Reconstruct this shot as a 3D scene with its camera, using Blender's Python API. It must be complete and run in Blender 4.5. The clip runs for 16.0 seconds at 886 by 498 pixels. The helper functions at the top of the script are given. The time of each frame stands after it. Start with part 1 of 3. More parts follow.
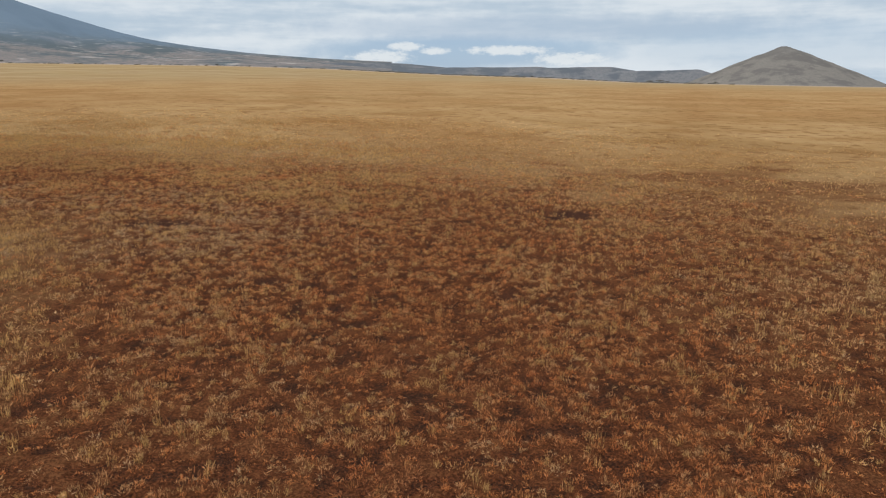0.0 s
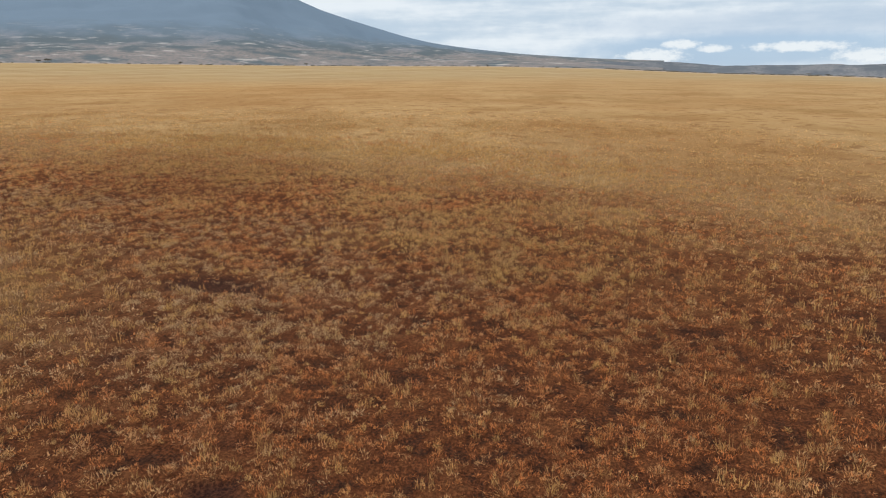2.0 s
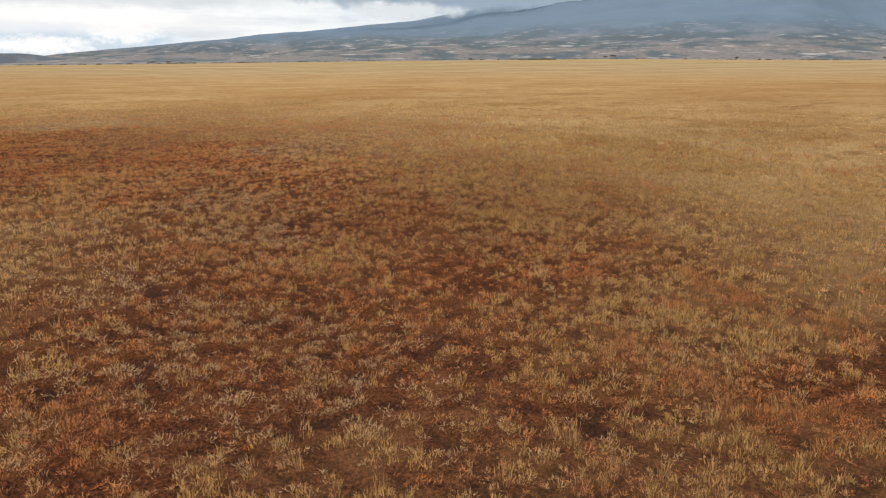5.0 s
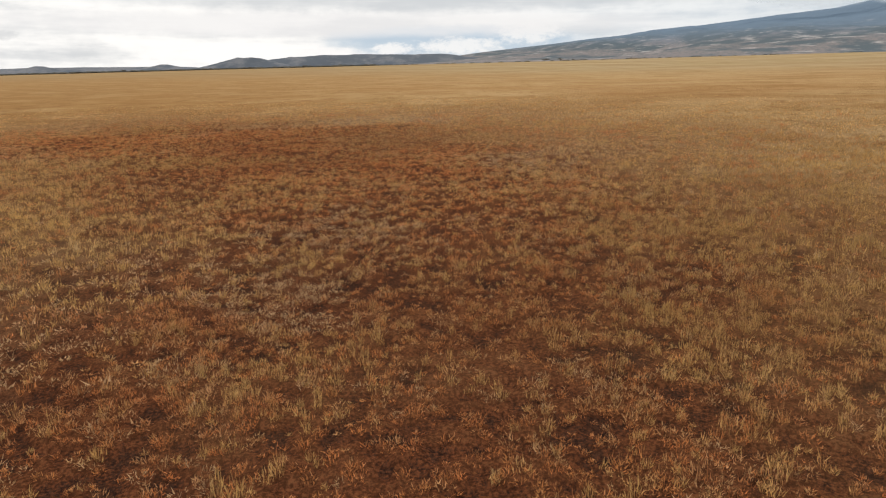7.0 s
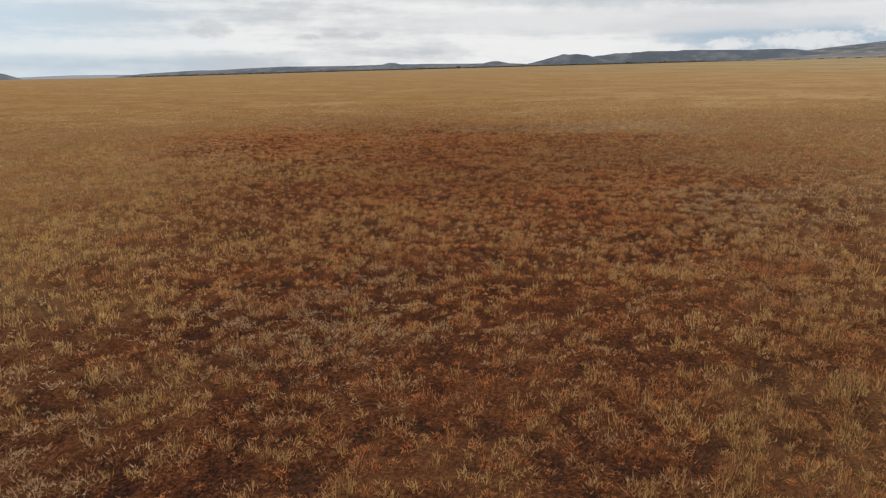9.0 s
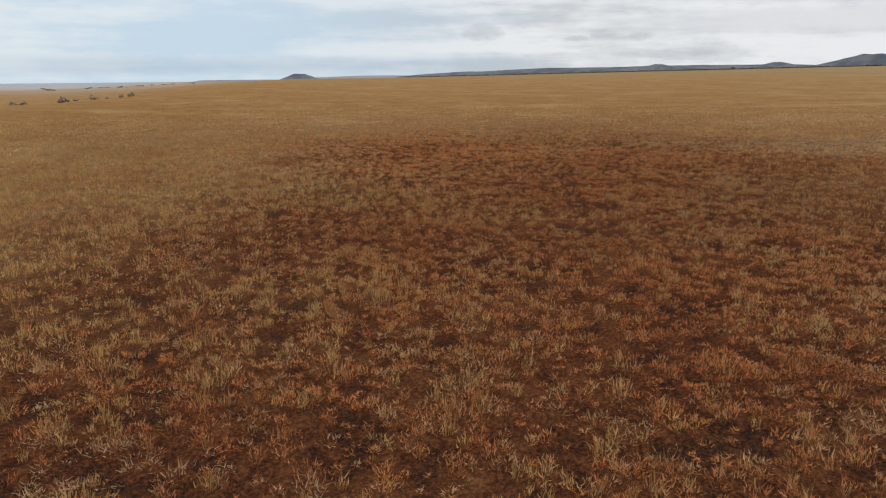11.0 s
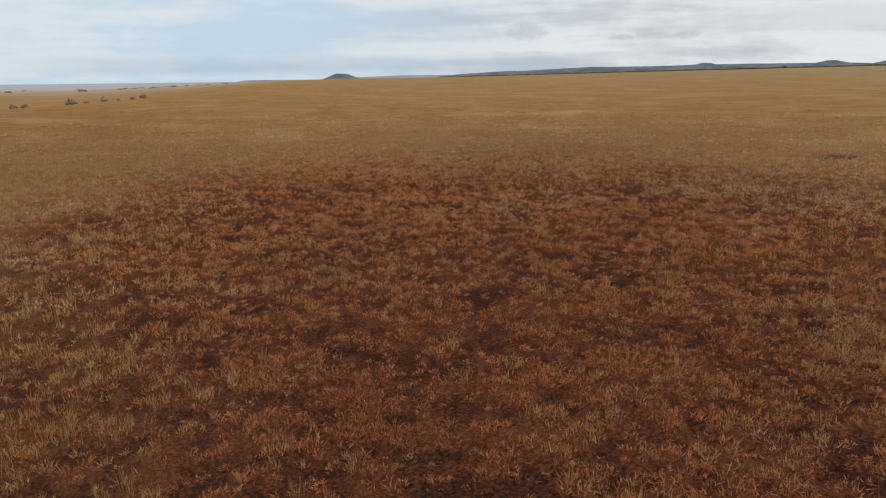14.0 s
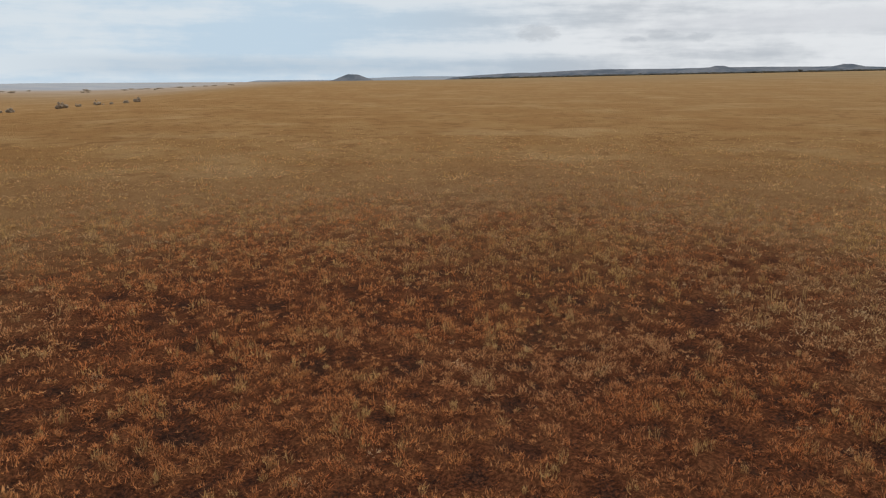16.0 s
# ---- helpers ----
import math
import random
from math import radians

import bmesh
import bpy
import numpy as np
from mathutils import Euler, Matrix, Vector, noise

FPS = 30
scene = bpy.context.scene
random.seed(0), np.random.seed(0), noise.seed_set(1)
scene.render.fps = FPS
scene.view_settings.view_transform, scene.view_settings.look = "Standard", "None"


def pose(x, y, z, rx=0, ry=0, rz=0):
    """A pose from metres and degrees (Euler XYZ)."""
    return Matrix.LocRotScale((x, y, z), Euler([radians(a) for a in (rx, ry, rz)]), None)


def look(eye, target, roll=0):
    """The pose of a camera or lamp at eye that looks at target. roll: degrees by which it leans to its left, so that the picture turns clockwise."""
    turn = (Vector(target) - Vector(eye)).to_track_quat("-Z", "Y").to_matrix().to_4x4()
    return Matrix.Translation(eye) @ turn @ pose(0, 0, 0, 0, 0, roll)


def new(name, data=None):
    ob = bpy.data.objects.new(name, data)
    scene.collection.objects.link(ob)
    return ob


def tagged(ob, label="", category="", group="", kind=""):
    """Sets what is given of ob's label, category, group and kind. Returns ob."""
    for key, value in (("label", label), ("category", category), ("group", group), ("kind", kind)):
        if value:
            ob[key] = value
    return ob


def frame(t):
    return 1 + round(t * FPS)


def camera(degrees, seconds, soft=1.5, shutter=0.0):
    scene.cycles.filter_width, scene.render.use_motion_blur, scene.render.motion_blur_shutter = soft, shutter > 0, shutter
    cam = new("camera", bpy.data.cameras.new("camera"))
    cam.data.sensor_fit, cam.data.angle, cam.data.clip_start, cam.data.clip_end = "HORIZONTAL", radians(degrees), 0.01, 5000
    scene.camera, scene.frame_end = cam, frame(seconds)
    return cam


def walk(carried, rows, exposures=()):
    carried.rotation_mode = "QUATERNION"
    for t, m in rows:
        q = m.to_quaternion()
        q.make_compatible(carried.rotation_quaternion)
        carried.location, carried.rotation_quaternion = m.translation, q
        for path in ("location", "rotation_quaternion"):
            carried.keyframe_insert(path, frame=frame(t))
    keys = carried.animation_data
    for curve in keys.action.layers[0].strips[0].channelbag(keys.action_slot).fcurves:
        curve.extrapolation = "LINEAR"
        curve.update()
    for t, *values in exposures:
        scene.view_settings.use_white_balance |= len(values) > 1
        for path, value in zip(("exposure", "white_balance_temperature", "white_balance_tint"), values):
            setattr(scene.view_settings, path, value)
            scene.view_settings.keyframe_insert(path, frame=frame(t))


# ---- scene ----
cam = camera(63.99, 16.0, soft=1.2, shutter=0.0)
PATH = [
    (0, pose(0.000, -0.000, 6.731, 76.397, 0.052, -4.000)),
    (0.5, pose(0.692, 3.893, 6.608, 76.394, 0.249, 0.901)),
    (1, pose(1.287, 7.730, 6.506, 76.392, 0.301, 5.816)),
    (1.5, pose(1.721, 11.565, 6.378, 76.397, 0.332, 11.113)),
    (2, pose(1.957, 15.347, 6.252, 76.467, 0.332, 16.810)),
    (2.5, pose(2.027, 18.967, 6.196, 76.435, 0.320, 22.626)),
    (3, pose(1.703, 22.632, 6.065, 76.488, 0.235, 29.043)),
    (3.2, pose(1.516, 24.122, 5.993, 76.505, 0.202, 31.809)),
    (3.6, pose(1.044, 27.159, 5.841, 76.430, 0.111, 37.360)),
    (4.0, pose(0.404, 30.182, 5.688, 76.333, 0.028, 43.243)),
    (4.4, pose(-0.402, 33.104, 5.541, 76.271, -0.034, 49.350)),
    (4.8, pose(-1.373, 35.840, 5.410, 76.249, -0.072, 55.575)),
    (5.3, pose(-2.817, 38.880, 5.280, 76.236, -0.065, 63.370)),
    (5.5, pose(-3.465, 39.931, 5.243, 76.204, -0.027, 66.434)),
    (6, pose(-5.220, 42.440, 5.205, 76.130, 0.115, 74.291)),
    (6.5, pose(-7.256, 44.754, 5.130, 76.114, 0.231, 81.910)),
    (7, pose(-9.510, 46.778, 5.084, 76.022, 0.336, 88.711)),
    (7.5, pose(-11.977, 48.443, 5.061, 75.892, 0.479, 95.079)),
    (8, pose(-14.619, 49.751, 5.026, 75.864, 0.494, 101.314)),
    (8.5, pose(-17.314, 50.754, 5.026, 75.844, 0.373, 107.592)),
    (9, pose(-20.154, 51.403, 5.023, 75.870, 0.160, 113.805)),
    (9.5, pose(-23.111, 51.698, 5.016, 75.927, -0.146, 119.967)),
    (9.7, pose(-24.286, 51.757, 5.020, 75.953, -0.259, 122.358)),
    (10.1, pose(-26.608, 51.811, 4.965, 76.014, -0.273, 126.789)),
    (10.5, pose(-28.882, 51.747, 4.859, 76.041, -0.161, 130.619)),
    (10.9, pose(-31.100, 51.530, 4.733, 76.016, -0.010, 133.710)),
    (11.3, pose(-33.250, 51.123, 4.616, 75.948, 0.135, 135.923)),
    (11.8, pose(-35.830, 50.300, 4.527, 75.859, 0.247, 137.264)),
    (12, pose(-36.823, 49.854, 4.526, 75.870, 0.227, 137.282)),
    (12.5, pose(-39.301, 48.506, 4.536, 75.866, 0.165, 137.186)),
    (13, pose(-41.771, 47.019, 4.543, 75.898, 0.221, 137.225)),
    (13.5, pose(-44.084, 45.439, 4.598, 75.966, 0.246, 137.292)),
    (14, pose(-46.237, 43.840, 4.794, 75.976, 0.177, 137.688)),
    (14.5, pose(-48.321, 42.202, 4.957, 76.016, 0.086, 138.247)),
    (15, pose(-50.399, 40.485, 5.168, 76.032, 0.062, 138.688)),
    (15.5, pose(-52.354, 38.740, 5.528, 76.046, -0.034, 138.685)),
    (16, pose(-54.293, 36.940, 5.771, 76.055, -0.164, 138.600)),
]
walk(cam, PATH, exposures=[(0, 0.07, 6500, 10), (3.0, 0.32, 6600, 10), (5.5, 0.27, 6800, 11), (8.0, 0.0, 6700, 11), (9.5, -0.16, 6500, 10), (12.0, -0.18, 6350, 10), (16.0, -0.26, 6300, 10)])

# ---------------------------------------------------------------- world and sun
world = bpy.data.worlds.new("overcast_sky")
scene.world = world
world.use_nodes = True
wn, wl = world.node_tree.nodes, world.node_tree.links
wn.clear()
SUN_AZ, SUN_EL = 112.0, 48.0          # degrees, counter-clockwise from +y


def op(nodes, links, kind, a, b=None, c=None, clamp=False):
    n = nodes.new("ShaderNodeMath")
    n.operation, n.use_clamp = kind, clamp
    for i, v in enumerate((a, b, c)):
        if v is None:
            continue
        if isinstance(v, (int, float)):
            n.inputs[i].default_value = v
        else:
            links.new(v, n.inputs[i])
    return n.outputs[0]


def mix(nodes, links, fac, a, b):
    n = nodes.new("ShaderNodeMix")
    n.data_type = "RGBA"
    for i, v in ((0, fac), (6, a), (7, b)):
        if isinstance(v, (int, float)):
            n.inputs[i].default_value = v
        elif isinstance(v, tuple):
            n.inputs[i].default_value = (*v, 1)
        else:
            links.new(v, n.inputs[i])
    return n.outputs[2]


def ramp(nodes, links, fac, lo, hi):
    n = nodes.new("ShaderNodeMapRange")
    n.interpolation_type = "SMOOTHSTEP"
    links.new(fac, n.inputs[0])
    n.inputs[1].default_value, n.inputs[2].default_value = lo, hi
    return n.outputs[0]


def tex_noise(nodes, links, vector, scale, detail=4.0, rough=0.55):
    n = nodes.new("ShaderNodeTexNoise")
    links.new(vector, n.inputs["Vector"])
    n.inputs["Scale"].default_value = scale
    n.inputs["Detail"].default_value = detail
    n.inputs["Roughness"].default_value = rough
    return n.outputs[0]


def build_sky():
    N = lambda k, a, b=None, c=None, clamp=False: op(wn, wl, k, a, b, c, clamp)
    coord = wn.new("ShaderNodeTexCoord").outputs["Generated"]
    sep = wn.new("ShaderNodeSeparateXYZ")
    wl.new(coord, sep.inputs[0])
    x, y, z = sep.outputs
    az = N("MULTIPLY", N("ARCTAN2", N("MULTIPLY", x, -1.0), y), 180 / math.pi)   # -180..180
    el = N("MULTIPLY", N("ARCSINE", z), 180 / math.pi)
    flat = wn.new("ShaderNodeCombineXYZ")               # sheets of cloud, drawn out sideways low over the land
    wl.new(N("MULTIPLY", az, 0.05), flat.inputs[0])
    wl.new(N("MULTIPLY", el, 0.42), flat.inputs[1])
    puff = wn.new("ShaderNodeCombineXYZ")
    wl.new(N("MULTIPLY", az, 0.45), puff.inputs[0])
    wl.new(N("MULTIPLY", el, 0.9), puff.inputs[1])
    n_flat = tex_noise(wn, wl, flat.outputs[0], 1.0, 5.0, 0.55)
    n_puff = tex_noise(wn, wl, puff.outputs[0], 1.0, 5.0, 0.6)
    n_curl = tex_noise(wn, wl, puff.outputs[0], 2.6, 6.0, 0.65)
    n_high = tex_noise(wn, wl, coord, 2.2, 4.0, 0.55)

    def blob(a, e, wa, we, rough, hard=0.35):
        da = N("DIVIDE", N("SUBTRACT", az, a), wa)
        de = N("DIVIDE", N("SUBTRACT", el, e), we)
        d = N("ADD", N("MULTIPLY", da, da), N("MULTIPLY", de, de))
        d = N("ADD", d, N("MULTIPLY", N("SUBTRACT", n_puff if wa > 4 else n_curl, 0.5), rough))
        return ramp(wn, wl, d, 1.0 + hard, 1.0 - hard)

    sky = wn.new("ShaderNodeTexSky")
    sky.sky_type = "NISHITA"
    sky.sun_disc = False
    sky.sun_elevation, sky.sun_rotation = radians(SUN_EL), radians(-SUN_AZ)
    sky.altitude, sky.dust_density = 1700, 1.5
    blue = wn.new("ShaderNodeVectorMath")
    blue.operation = "SCALE"
    wl.new(sky.outputs[0], blue.inputs[0])
    blue.inputs["Scale"].default_value = 0.085

    # the cloud sheet: brighter round the hidden sun's side, greyer towards the mountain's far flank
    toward = ramp(wn, wl, N("ABSOLUTE", N("SUBTRACT", az, 112.0)), 62.0, 12.0)
    grey = mix(wn, wl, toward, (0.45, 0.55, 0.65), (0.62, 0.65, 0.68))
    white = mix(wn, wl, toward, (0.67, 0.73, 0.78), (0.93, 0.94, 0.94))
    cover = N("ADD", N("MULTIPLY", n_flat, 0.82), N("MULTIPLY", n_puff, 0.18))
    streak = ramp(wn, wl, cover, 0.38, 0.58)
    sheet = mix(wn, wl, streak, grey, white)
    high = mix(wn, wl, ramp(wn, wl, n_high, 0.35, 0.65), (0.95, 1.00, 1.06), (1.28, 1.30, 1.32))     # an overcast sky is brightest overhead
    sheet = mix(wn, wl, ramp(wn, wl, el, 9.0, 32.0), sheet, high)
    # far side of the sky, pale and bluish over the plain
    far_side = ramp(wn, wl, N("ABSOLUTE", N("SUBTRACT", az, 168.0)), 46.0, 16.0)
    pale = mix(wn, wl, N("MULTIPLY", far_side, N("SUBTRACT", 1.0, ramp(wn, wl, el, 9.0, 32.0))), sheet, mix(wn, wl, ramp(wn, wl, cover, 0.42, 0.60), (0.64, 0.78, 0.89), (0.82, 0.89, 0.93)))
    # breaks in the sheet
    gap = N("MAXIMUM", N("MULTIPLY", blob(-5.5, 1.9, 12.0, 1.2, 0.8, 0.6), 0.9), N("MULTIPLY", blob(87.5, 2.3, 9.5, 1.15, 1.0, 0.5), 0.8))
    gap = N("MAXIMUM", gap, N("MULTIPLY", blob(-30.0, 2.2, 12.0, 1.6, 0.8, 0.8), 0.35))
    band = N("MULTIPLY", ramp(wn, wl, N("ABSOLUTE", N("SUBTRACT", el, 0.5)), 1.0, 0.2), ramp(wn, wl, N("ABSOLUTE", N("SUBTRACT", az, 147.0)), 26.0, 12.0))
    gap = N("MAXIMUM", gap, N("MULTIPLY", band, 0.35))
    col = mix(wn, wl, gap, pale, mix(wn, wl, 0.75, blue.outputs[0], (0.33, 0.47, 0.66)))
    # heaps of white cloud in the breaks
    heaps = None
    for a, e, wa, we in ((0.9, 1.5, 2.2, 0.5), (-1.1, 2.35, 1.2, 0.3), (-3.4, 2.0, 1.0, 0.24), (-9.0, 2.03, 2.9, 0.32), (-13.8, 1.36, 2.6, 0.42),
                         (87.3, 1.95, 3.0, 0.6), (82.0, 3.0, 2.2, 0.8), (92.6, 1.8, 1.5, 0.4), (98.0, 1.6, 2.6, 0.3)):
        b = blob(a, e, wa, we, 4.5, 0.85)
        heaps = b if heaps is None else N("MAXIMUM", heaps, b)
    col = mix(wn, wl, N("MULTIPLY", heaps, 0.85), col, mix(wn, wl, toward, (0.74, 0.78, 0.80), (0.88, 0.89, 0.90)))
    col = mix(wn, wl, N("MULTIPLY", blob(-11.0, 3.7, 17.0, 0.9, 1.2, 0.7), 0.55), col, (0.40, 0.50, 0.62))
    # the bright band over the break, the small grey scraps
    col = mix(wn, wl, N("MULTIPLY", blob(97.0, 3.6, 24.0, 0.9, 1.4, 0.7), 0.7), col, (0.79, 0.80, 0.82))
    col = mix(wn, wl, N("MULTIPLY", blob(92.0, 6.0, 30.0, 1.4, 1.2, 0.6), 0.6), col, (0.58, 0.62, 0.66))
    scraps = None
    for a, e, wa, we in ((131.3, 3.0, 1.5, 0.6), (124.1, 2.5, 0.8, 0.2), (122.2, 2.85, 1.0, 0.3), (119.5, 2.6, 0.8, 0.3)):
        b = blob(a, e, wa, we, 4.5, 0.8)
        scraps = b if scraps is None else N("MAXIMUM", scraps, b)
    col = mix(wn, wl, N("MULTIPLY", scraps, 0.5), col, (0.56, 0.59, 0.62))
    # cloud gathered round the hidden mountaintop
    col = mix(wn, wl, N("MULTIPLY", blob(49.5, 8.2, 15.0, 4.2, 0.7, 0.3), 0.95), col, (0.245, 0.325, 0.425))
    below = ramp(wn, wl, el, -3.0, -6.0)
    col = mix(wn, wl, below, col, (0.22, 0.16, 0.10))
    bg = wn.new("ShaderNodeBackground")
    wl.new(col, bg.inputs[0])
    bg.inputs[1].default_value = 1.0
    out = wn.new("ShaderNodeOutputWorld")
    wl.new(bg.outputs[0], out.inputs[0])


build_sky()
sun_data = bpy.data.lights.new("sun", "SUN")
sun_data.energy, sun_data.angle, sun_data.color = 1.4, radians(12), (1.0, 0.95, 0.88)
sun = new("sun", sun_data)
_a, _e = radians(SUN_AZ), radians(SUN_EL)
sun.matrix_world = look((-500 * math.sin(_a) * math.cos(_e), 500 * math.cos(_a) * math.cos(_e), 500 * math.sin(_e)), (0, 0, 0))


# ---------------------------------------------------------------- the lie of the land
CX, CY = -25.0, 35.0                  # middle of the near plain


def hash2(ix, iy, seed):
    h = (ix.astype(np.int64) * 374761393 + iy.astype(np.int64) * 668265263 + seed * 974634777) & 0x7FFFFFFF
    h = ((h ^ (h >> 13)) * 1274126177) & 0x7FFFFFFF
    return ((h ^ (h >> 16)) & 0xFFFF) / 65535.0


def vnoise(x, y, size, seed=0):
    """Smooth lattice noise, 0 to 1, with lumps of about that size in metres."""
    u, v = np.asarray(x) / size, np.asarray(y) / size
    iu, iv = np.floor(u), np.floor(v)
    fu, fv = u - iu, v - iv
    fu, fv = fu * fu * (3 - 2 * fu), fv * fv * (3 - 2 * fv)
    a, b = hash2(iu, iv, seed), hash2(iu + 1, iv, seed)
    c, d = hash2(iu, iv + 1, seed), hash2(iu + 1, iv + 1, seed)
    return (a + (b - a) * fu) * (1 - fv) + (c + (d - c) * fu) * fv


def fbm(x, y, size, seed=0, octaves=4):
    total, amp, norm = 0.0, 1.0, 0.0
    cs, sn = math.cos(0.6), math.sin(0.6)
    for k in range(octaves):
        total = total + amp * vnoise(x, y, size, seed + k)
        norm += amp
        amp *= 0.5
        x, y, size = cs * x - sn * y + 17.3, sn * x + cs * y - 9.1, size * 0.47
    return total / norm


def sstep(v, lo, hi):
    t = np.clip((v - lo) / (hi - lo), 0, 1)
    return t * t * (3 - 2 * t)


# rise of the far plain in degrees, by direction: up towards the mountain, down to the open side
RISE_AZ = (-180, -100, -60, -35, -20, -13, -5, 4, 12, 27, 45, 60, 70, 80, 90, 105, 120, 138, 154, 168, 180)
RISE = (-1.0, -0.9, -0.8, -0.62, -0.36, 0.0, 0.24, 0.70, 0.93, 1.05, 1.26, 1.15, 0.99, 0.80, 0.62, 0.31, -0.04, -0.50, -0.72, -0.76, -1.0)


def land(x, y):
    """Height of the smooth ground."""
    x, y = np.asarray(x, float), np.asarray(y, float)
    r = np.hypot(x - CX, y - CY)
    k = np.where(r > 1e-6, 75 * np.tanh(r / 75) / np.maximum(r, 1e-6), 1.0)
    X, Y = (CX + (x - CX) * k) / 50, (CY + (y - CY) * k) / 50
    near = POLY[0] * X + POLY[1] * Y + POLY[2] * X * X + POLY[3] * X * Y + POLY[4] * Y * Y
    az = np.degrees(np.arctan2(-(x - CX), y - CY))
    far = 5.2 + r * np.tan(np.radians(np.interp(az, RISE_AZ, RISE)))
    w = sstep(r, 60, 900)
    turn = az % 360                    # on its open side the plain dips before the far country
    dip = 6.2 * sstep(turn, 142, 164) * (1 - sstep(turn, 200, 240)) * sstep(r, 60, 270) * (1 - sstep(r, 500, 1700))
    return near * (1 - w) + far * w - dip


POLY = (-0.0883, -0.7028, 0.1214, -0.5023, 0.8875)
SOIL_PATCHES = ((-10.97, 33.4, 1.9, 1.0), (8.8, 35.0, 1.7, 1.1), (-83.4, 31.2, 1.6, 0.9), (-4.3, 23.7, 0.7, 0.4), (-1.9, 22.2, 0.5, 0.35), (-66.0, 45.0, 1.2, 0.8))


def bare(x, y):
    """1 where the soil lies open."""
    m = np.zeros_like(x)
    for px, py, rx, ry in SOIL_PATCHES:
        d = np.hypot((x - px) / rx, (y - py) / ry) + 1.3 * (fbm(x, y, 0.8, 5, 3) - 0.5)
        m = np.maximum(m, 1 - sstep(d, 0.55, 1.2))
    return np.maximum(m, 0.7 * sstep(fbm(x, y, 0.9, 77, 2), 0.78, 0.88) * (1 - sstep(off_track(x, y), 12, 30)))


TRACK = ((1.0, 8.0), (-1.0, 26.0), (-8.0, 40.0), (-22.0, 46.5), (-40.0, 43.0), (-55.0, 34.0), (-62.0, 27.0))   # the run of the grazed ground
FRINGE = ((0.5, 10.0), (0.0, 18.0), (-1.5, 26.0), (-6.0, 36.0), (-12.0, 44.0), (-20.0, 48.0), (-30.0, 48.5), (-41.0, 46.0), (-48.0, 41.0), (-60.0, 31.0))   # the run's outer edge


def off_line(x, y, places):
    best = np.full(np.shape(x), 1e9)
    for (ax, ay), (bx, by) in zip(places[:-1], places[1:]):
        dx, dy = bx - ax, by - ay
        t = np.clip(((x - ax) * dx + (y - ay) * dy) / (dx * dx + dy * dy), 0, 1)
        best = np.minimum(best, np.hypot(x - ax - t * dx, y - ay - t * dy))
    return best


def off_track(x, y):
    return off_line(x, y, TRACK)


def grazing(x, y):
    """Distance from the track, told by how hard the ground is grazed: the run is broader at both its ends."""
    return off_track(x, y) / (1 + 1.2 * np.maximum(sstep(x, -18, -4), sstep(-x, 40, 54)))


def spots(x, y, places, seed):
    """1 inside any of the round places (x, y, radius), with ragged edges."""
    m = np.zeros_like(x)
    rag = fbm(x, y, 4.0, seed, 4) - 0.5
    for px, py, r in places:
        m = np.maximum(m, 1 - sstep(np.hypot(x - px, y - py) / r + 2.6 * rag, 0.3, 1.25))
    return m


GOLD_AT = ((-12, 53, 7), (-9, 62, 12), (-34, 34, 9), (-42, 28, 10), (-48, 13, 10), (-29, 54, 4), (-21, 52.5, 7), (-12, 49.5, 4), (-15.5, 52, 5), (-30, 38.5, 5), (-28, 43.5, 3), (-68, 23.5, 5), (10.3, 31.8, 3), (-2, 47, 5), (-6, 44.5, 5), (-12, 46, 4), (-27, 48.5, 3), (0, 42.5, 5), (-1, 38, 3))
GRAZED_AT = ((15, 30, 16), (22, 44, 12), (-76, 40, 24), (-46, 56, 9))
RUST_AT = ((-18.5, 45.0, 5.5), (-15, 40.5, 3.5), (-34, 44.5, 4.5), (-47, 38.5, 6), (-55, 36, 4.5), (-58, 31, 6.5), (-60.5, 22, 6))
BLEACHED_AT = ((-12, 33, 8), (-22, 38, 7), (-27, 39, 5), (-25, 43.5, 5), (-29.5, 44, 4), (-75, 42, 7), (-46, 52, 5))


def straw(x, y):
    """0 on the grazed, tussocky ground, 1 in the tall golden grass farther out."""
    d = grazing(x, y) + 9 * (fbm(x, y, 16, 31, 3) - 0.5)
    return np.maximum(sstep(d, 2, 22), 0.75 * spots(x, y, GOLD_AT, 41)) * (1 - 0.45 * spots(x, y, GRAZED_AT, 43)) * (1 - 0.65 * spots(x, y, RUST_AT, 49))


def bleached(x, y):
    return spots(x, y, BLEACHED_AT, 61)


def rust(x, y):
    """1 where red-brown dead stalks cover the ground."""
    m = 0.4 * sstep(fbm(x, y, 7, 55, 3), 0.36, 0.62) + 0.5 * (1 - sstep(grazing(x, y) + 10 * (fbm(x, y, 6, 58, 3) - 0.5), 1.5, 10))
    m = m * (1 - 0.15 * sstep(y, 24, 36) * sstep(x, -30, -20))          # the run is less trodden along its middle
    m = np.maximum(m, 0.45 * spots(x, y, GRAZED_AT[:2], 47))
    m = m * (1 - 0.6 * sstep(-x, 68, 84)) * (1 - 0.85 * sstep(off_track(x, y), 9, 26))
    return np.maximum(m * (1 - 0.6 * bleached(x, y)), 0.95 * spots(x, y, RUST_AT, 49))


def backlit_ochre(x, y):
    """1 on the sunward side of the plain, coloured browner for the shaded sides of backlit grass."""
    az = np.degrees(np.arctan2(-(x + 20), y - 40))
    r = np.hypot(x - CX, y - CY)
    return sstep(az + 14 * (fbm(x, y, 60, 71, 2) - 0.5), 78, 112) * sstep(r, 10, 40)


